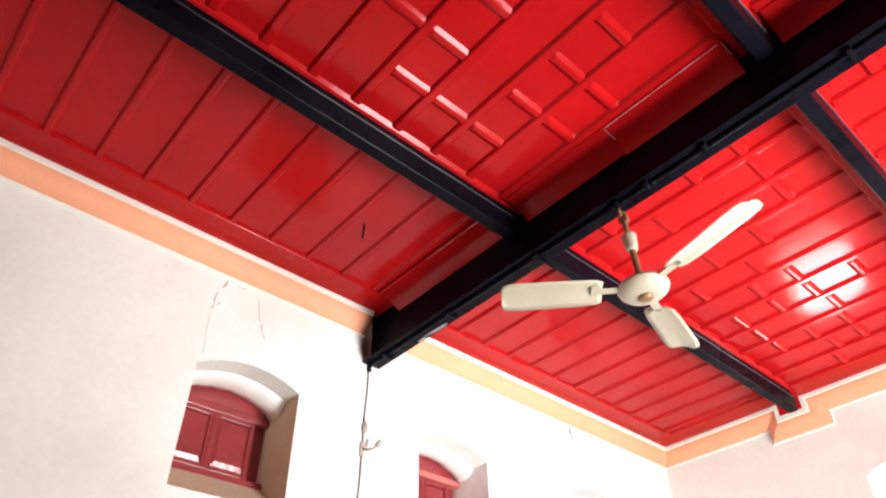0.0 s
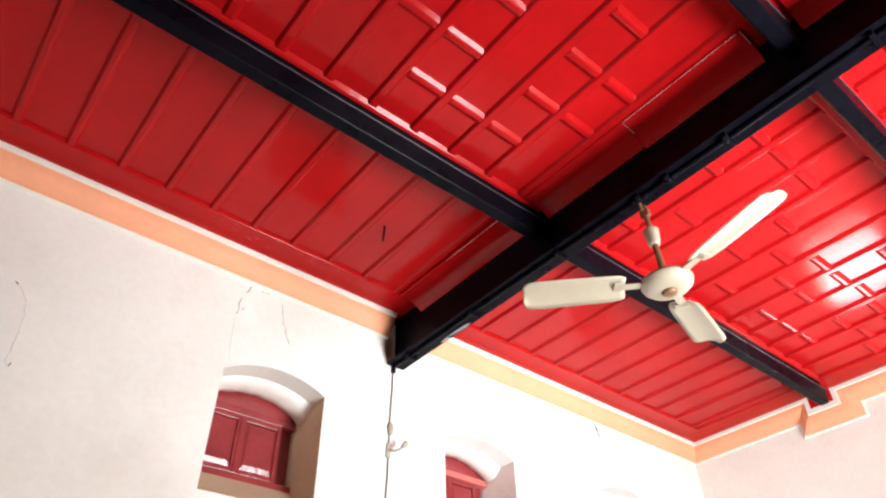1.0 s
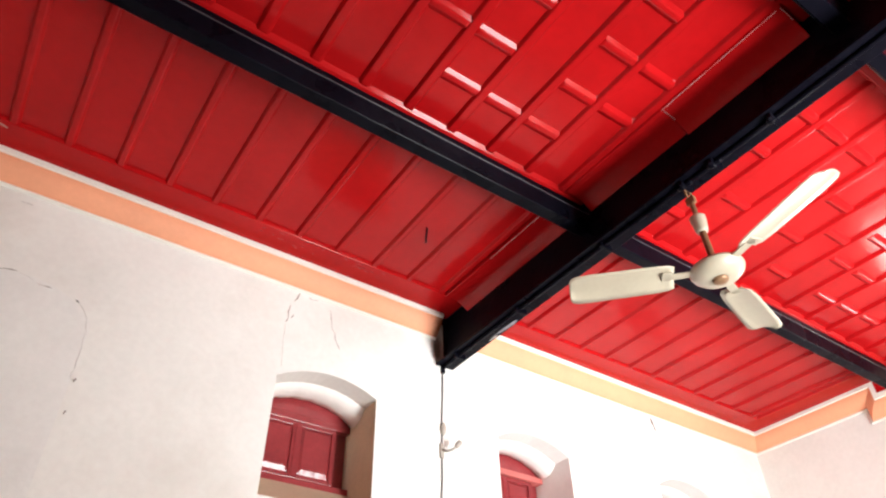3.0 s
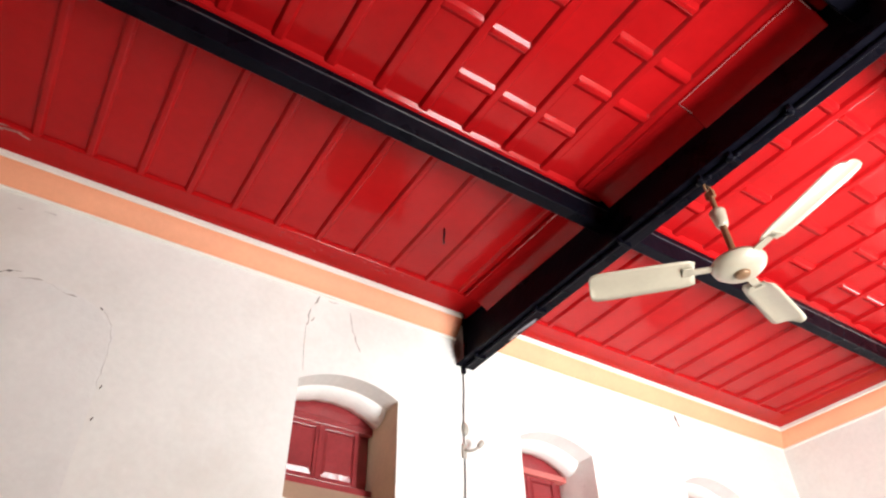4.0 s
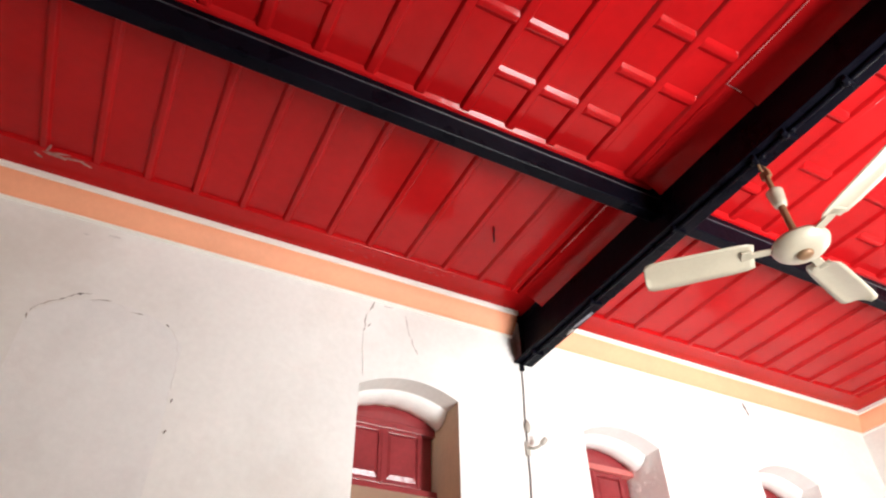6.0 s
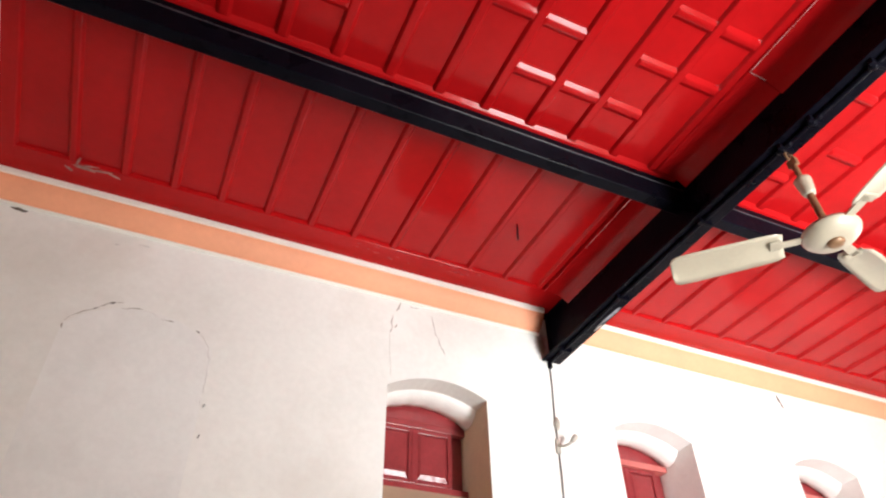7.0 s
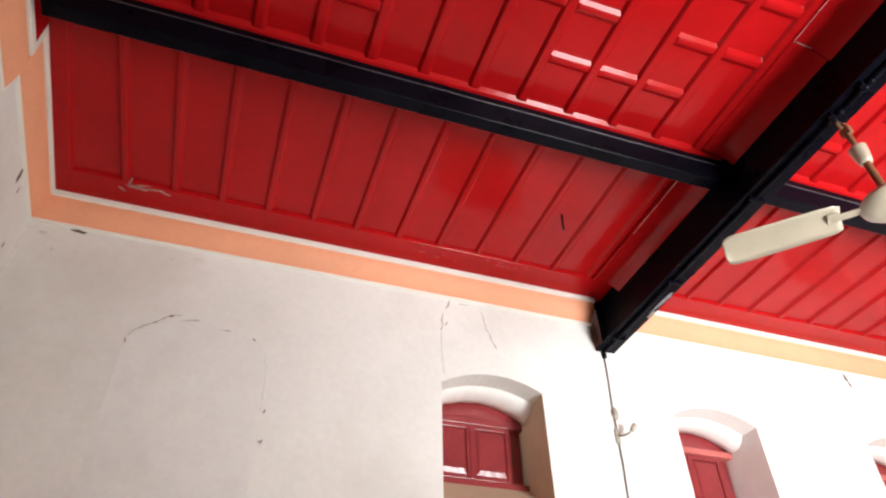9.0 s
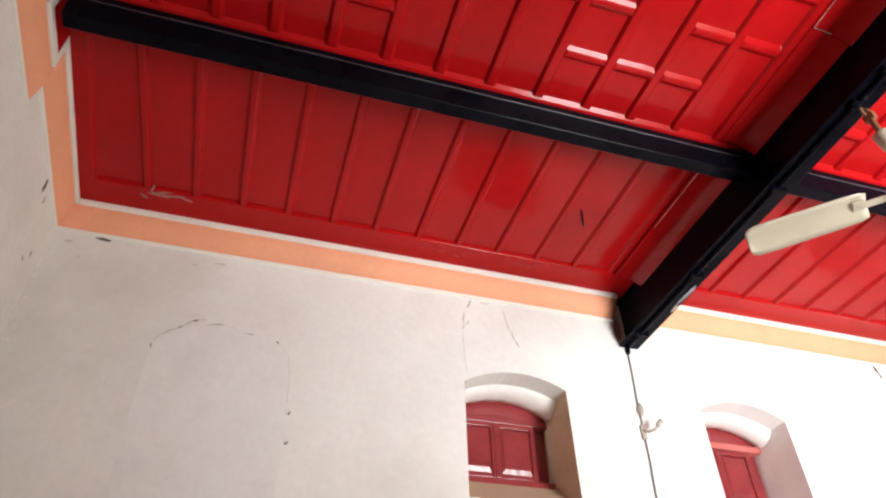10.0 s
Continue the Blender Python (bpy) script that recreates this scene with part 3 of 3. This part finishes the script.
# ---- wall wiring: cable, junction, lamp holder ----
CX, WY = 2.122, Y_NORTH
wire = thing("wall_cable", "thin grey cable running down the plaster below the beam", "cable")
bm = bmesh.new()
tube(bm, [(CX - 0.004 * i + 0.003 * math.sin(i * 2.1), WY - 0.006, BEAM_Z - 0.0 - i * 0.18) for i in range(0, 18)], 0.0045, 8)
part("sheath", bm, CABLE, wire, smooth=True)
bm = bmesh.new()
box(bm, CX - 0.012, CX + 0.012, WY - 0.022, WY, BEAM_Z - 0.05, BEAM_Z, 0.003)
part("outlet_boss", bm, BLACK, wire)
bm = bmesh.new()
lathe(bm, [(0.004, -0.040), (0.013, -0.030), (0.018, -0.008), (0.018, 0.010), (0.012, 0.028), (0.004, 0.040)], 16)
for v in bm.verts:
    v.co = v.co + Vector((CX - 0.006, WY - 0.014, 3.25))
part("joint_box", bm, PLASTIC, wire, "old white plastic joint", smooth=True)

# the bracket is small: a hand's width in all
holder = thing("wall_lamp_holder", "old white lamp holder on a bent wall bracket", "lamp holder", at=(CX - 0.014, WY, 3.12))
holder.scale = (0.85, 0.85, 0.85)
bm = bmesh.new()
box(bm, -0.016, 0.016, -0.016, 0, -0.055, 0.045, 0.004)
part("back_plate", bm, PLASTIC, holder)
bm = bmesh.new()
tube(bm, [(0.0, -0.014, 0.0), (0.014, -0.05, -0.018), (0.034, -0.085, -0.016), (0.052, -0.105, 0.002)], 0.009, 10)
part("bent_arm", bm, PLASTIC, holder, smooth=True)
bm = bmesh.new()
tube(bm, [(0.048, -0.100, -0.004), (0.056, -0.109, 0.010), (0.070, -0.122, 0.030), (0.074, -0.126, 0.036)], [0.012, 0.019, 0.019, 0.014], 14)
part("socket", bm, PLASTIC, holder, smooth=True)


# ---- cracks, marks and nails in the plaster ----
def crack(name, pts, width, label, mat=CRACK, jitter=0.006, parent=wall_north):
    """A thin ragged line lying just proud of the plaster, along points (x, z)."""
    bm = bmesh.new()
    fine = []
    for (x0, z0), (x1, z1) in zip(pts, pts[1:]):
        n = max(2, int(math.hypot(x1 - x0, z1 - z0) / 0.018))
        for i in range(n):
            fine.append((x0 + (x1 - x0) * i / n + random.uniform(-jitter, jitter), z0 + (z1 - z0) * i / n + random.uniform(-jitter, jitter)))
    fine.append(pts[-1])
    rows = []
    for i, (x, z) in enumerate(fine):
        a, b = fine[max(i - 1, 0)], fine[min(i + 1, len(fine) - 1)]
        d = Vector((b[0] - a[0], b[1] - a[1]))
        d = d.normalized() if d.length else Vector((1, 0))
        w = width * random.uniform(0.25, 1.0) * (0.3 if i in (0, len(fine) - 1) else 1)
        rows.append([bm.verts.new((x - d.y * w, Y_NORTH - 0.0015, z + d.x * w)), bm.verts.new((x, Y_NORTH - 0.003, z)), bm.verts.new((x + d.y * w, Y_NORTH - 0.0015, z - d.x * w))])
    for p, q in zip(rows, rows[1:]):
        bm.faces.new((p[0], p[1], q[1], q[0]))
        bm.faces.new((p[1], p[2], q[2], q[1]))
    return part(name, bm, mat, parent, label)


crack("crack", [(-0.521, 3.265), (-0.519, 3.248), (-0.514, 3.233)], 0.0065, "chipped end of a crack", OLD_CRACK, 0.001)
crack("crack", [(-0.518, 3.275), (-0.49, 3.321), (-0.459, 3.345), (-0.421, 3.366)], 0.0028, "grey hairline crack", OLD_CRACK, 0.004)
crack("crack", [(-0.425, 3.364), (-0.40, 3.384)], 0.0060, "chipped part of a crack", CRACK, 0.002)
crack("crack", [(-0.40, 3.384), (-0.379, 3.403), (-0.353, 3.423)], 0.0030, "grey hairline crack", OLD_CRACK, 0.004)
crack("crack", [(-0.362, 3.419), (-0.335, 3.430)], 0.0060, "chipped part of a crack", CRACK, 0.002)
crack("crack", [(-0.335, 3.430), (-0.300, 3.437)], 0.0025, "grey hairline crack", OLD_CRACK, 0.003)
crack("crack", [(-0.297, 3.399), (-0.257, 3.420), (-0.209, 3.424)], 0.0034, "grey hairline crack", OLD_CRACK, 0.005)
crack("crack", [(-0.115, 3.392), (-0.055, 3.389)], 0.0034, "grey hairline crack", OLD_CRACK, 0.003)
crack("crack", [(-0.20, 3.42), (-0.12, 3.40)], 0.0015, "faint hairline crack", FAINT)
crack("crack", [(0.056, 3.370), (0.073, 3.357)], 0.0062, "chipped end of a crack", CRACK, 0.002)
crack("crack", [(0.08, 3.35), (0.13, 3.29), (0.148, 3.22), (0.15, 3.08), (0.155, 2.98)], 0.0013, "faint hairline crack", FAINT)
crack("crack", [(1.129, 3.838), (1.115, 3.801), (1.103, 3.775)], 0.0060, "chipped grey crack", OLD_CRACK, 0.004)
crack("crack", [(1.084, 3.742), (1.074, 3.692), (1.077, 3.646), (1.067, 3.621)], 0.0032, "grey hairline crack", GREY, 0.005)
crack("crack", [(1.112, 3.689), (1.094, 3.658)], 0.0050, "short chip", OLD_CRACK, 0.003)
crack("crack", [(1.185, 3.832), (1.205, 3.829), (1.248, 3.836)], 0.0035, "short chip", GREY, 0.004)
crack("crack", [(1.067, 3.605), (1.072, 3.502), (1.082, 3.403)], 0.0014, "faint hairline crack", FAINT, 0.003)
crack("crack", [(1.082, 3.403), (1.086, 3.345)], 0.0034, "grey hairline crack", FAINT, 0.002)
crack("crack", [(1.324, 3.798), (1.336, 3.744), (1.356, 3.677), (1.373, 3.653), (1.384, 3.598), (1.411, 3.554)], 0.0030, "grey hairline crack", GREY, 0.004)
crack("plaster_mark", [(-0.440, 3.768), (-0.409, 3.772)], 0.006, "faint scrape", FAINT, 0.002)
crack("plaster_mark", [(4.075, 3.855), (4.085, 3.81), (4.105, 3.745)], 0.017, "short grey scrape", CRACK, 0.002)
crack("plaster_mark", [(4.74, 3.86), (4.80, 3.85)], 0.006, "short grey scrape", CRACK, 0.002)
crack("plaster_mark", [(-0.945, 3.842), (-0.907, 3.838), (-0.885, 3.834), (-0.862, 3.838)], 0.011, "flaked brown patch", CRACK, 0.003)
for x, z in ((0.177, 2.826), (0.170, 2.976)):
    bm = bmesh.new()
    tube(bm, [(x, Y_NORTH + 0.01, z), (x + 0.002, Y_NORTH - 0.02, z + 0.004), (x + 0.003, Y_NORTH - 0.022, z + 0.004)], [0.002, 0.002, 0.0042], 8)
    tagged(new("nail", mesh_of("nail", bm, CRACK)), "dark iron nail stub in the plaster", "nail")


# ---- flaked paint and small relics ----
def flake(name, place, u, v, ru, rv, mat, parent, label, turn=0.0):
    """A thin ragged scab of paint or plaster; place(u, v, h) with h the height off the surface."""
    bm = bmesh.new()
    n = 14
    rim, crest = [], []
    for k in range(n):
        a = k * math.tau / n
        r = random.uniform(0.6, 1.1)
        du, dv = ru * r * math.cos(a), rv * r * math.sin(a)
        p, q = du * math.cos(turn) - dv * math.sin(turn), du * math.sin(turn) + dv * math.cos(turn)
        rim.append(bm.verts.new(place(u + p, v + q, 0.0)))
        crest.append(bm.verts.new(place(u + p * 0.7, v + q * 0.7, random.uniform(0.0015, 0.004))))
    for k in range(n):
        bm.faces.new((rim[k], rim[(k + 1) % n], crest[(k + 1) % n], crest[k]))
    bm.faces.new(crest)
    return part(name, bm, mat, parent, label)


def under_ceiling(z):
    return lambda u, v, h: (u, v, z - h)


on_west = lambda u, v, h: (west(u) + h, u, v)
on_north = lambda u, v, h: (u, Y_NORTH - h, v)
for u, v, ru, rv, turn in ((-0.66, 2.80, 0.060, 0.014, 0.1), (-0.57, 2.79, 0.055, 0.010, -0.1), (-0.73, 2.83, 0.030, 0.008, 0.6), (-0.63, 2.775, 0.05, 0.007, -0.2), (-0.52, 2.80, 0.03, 0.008, 0.3), (-0.69, 2.76, 0.008, 0.035, 0.3)):
    flake("paint_flake", under_ceiling(Z_CEIL), u, v, ru, rv, SCUFF, ceiling, "pale scuffed paint", turn)
for i in range(22):
    flake("paint_flake", under_ceiling(Z_CEIL), random.uniform(0.70, 1.55), random.uniform(2.79, 2.86), random.uniform(0.006, 0.022), random.uniform(0.003, 0.007), FLAKE, ceiling, "", random.uniform(-0.5, 0.5))
for u, v, ru, rv, mat in ((2.67, 3.81, 0.016, 0.055, CRACK), (2.74, 3.78, 0.010, 0.030, GREY), (2.90, 3.57, 0.012, 0.020, GREY), (2.83, 3.49, 0.020, 0.010, GREY)):
    flake("plaster_flake", on_west, u, v, ru, rv, mat, wall_west, "flaked plaster")
for u, v, ru, rv in ((-1.05, 3.79, 0.02, 0.012), (-0.98, 3.70, 0.012, 0.02), (-0.30, 3.80, 0.03, 0.006), (3.62, 3.60, 0.02, 0.006)):
    flake("plaster_flake", on_north, u, v, ru, rv, FAINT, wall_north, "flaked plaster")
wire_end = [(1.535, 2.325, Z_BOARD + 0.004), (1.536, 2.326, Z_CEIL - 0.004), (1.545, 2.345, Z_CEIL - 0.016), (1.560, 2.372, Z_CEIL - 0.020), (1.578, 2.395, Z_CEIL - 0.016), (1.575, 2.410, Z_CEIL - 0.010)]
bm = bmesh.new()
tube(bm, wire_end, [0.004, 0.005, 0.006, 0.006, 0.005, 0.002], 8)
tagged(new("bent_nail", mesh_of("bent_nail", bm, BLACK, True)), "dark bent nail stuck in a red ceiling board", "nail")

# ---- the fourth niche, long since walled up and plastered over ----
INFILL = material("grey_white_plaster", (0.785, 0.788, 0.762), 0.85, vary=0.04, scale=2.5, fine=40, bump=0.3, stain_sheen=(0.55, 0.53, 0.50), stain_sheen_amount=0.3)
bm = bmesh.new()
outline = arch_loop(-0.505, 0.140, 0.9, 3.26, 3.415, 18)
face = [bm.verts.new((x + 0.004 * math.sin(z * 23), Y_NORTH - 0.0006, z)) for x, z in outline]
rim = [bm.verts.new((x * 1.0 + (0.03 if x > -0.18 else -0.03), Y_NORTH + 0.0005, z + (0.008 if z > 3 else 0))) for x, z in outline]
bm.faces.new(face)
for i in range(len(face)):
    j = (i + 1) % len(face)
    bm.faces.new((face[i], face[j], rim[j], rim[i]))
part("plaster_infill", bm, INFILL, wall_north, "greyer plaster filling an old arched niche")

# bright sheen on the flange near the wall, painted as pale patches
under_flange = lambda u, v, h: (u, v, BEAM_Z - h * 0.3)
for u, v, ru, rv, mat in ((2.188, 2.595, 0.011, 0.040, GREY), (2.184, 2.470, 0.012, 0.130, GLINT_FILM)):
    flake("flange_glint", under_flange, u, v, ru, rv, mat, main_beam, "thin greyish patch, a painted glint on the flange", 0.06)
for i in range(9):
    flake("plaster_flake", on_north, X_WEST + random.uniform(0.006, 0.03), 3.78 - 0.075 * i, random.uniform(0.006, 0.014), random.uniform(0.015, 0.04), WHITE, wall_north, "", random.uniform(-0.2, 0.2))


# ---- rims of the cove boards beside the beam: highlights painted as thin pale lines ----
RIM_GLINT = material("rim_glint_paint", (0.68, 0.46, 0.44), 0.3, gloss=0.6, vary=0.4, scale=9, fine=70, bump=0.3)


def glint_rim(points, radius):
    bm = bmesh.new()
    line = []
    for (xa, ya, za), (xb, yb, zb) in zip(points, points[1:]):
        for k in range(14):
            f = k / 14
            line.append((xa + (xb - xa) * f + random.uniform(-0.0006, 0.0006), ya + (yb - ya) * f, za + (zb - za) * f))
    line.append(points[-1])
    tube(bm, line, [radius * random.uniform(0.5, 1.0) for _ in line], 6)
    part("glint_rim", bm, RIM_GLINT, ceiling, "thin pale line on a board's rim, a painted highlight", smooth=True)


RIM_X, RIM_Z = BEAM_X - 0.1655, Z_CEIL - 0.0088
for y_near in PURLIN_Y[1:]:
    joint = y_near + 0.764
    glint_rim([(RIM_X, y_near + 0.16, RIM_Z), (RIM_X, joint - 0.004, RIM_Z)], 0.0019)
    glint_rim([(RIM_X, joint - 0.002, RIM_Z), (RIM_X + 0.045, joint - 0.002, RIM_Z - 0.004), (RIM_X + 0.085, joint - 0.002, RIM_Z - 0.012)], 0.0017)
    glint_rim([(RIM_X, y_near + 0.142, RIM_Z), (RIM_X + 0.045, y_near + 0.142, RIM_Z - 0.004), (RIM_X + 0.09, y_near + 0.142, RIM_Z - 0.013)], 0.0016)
glint_rim([(RIM_X, PURLIN_Y[0] + 0.11, RIM_Z), (RIM_X, PURLIN_Y[0] + 0.62, RIM_Z)], 0.0017)
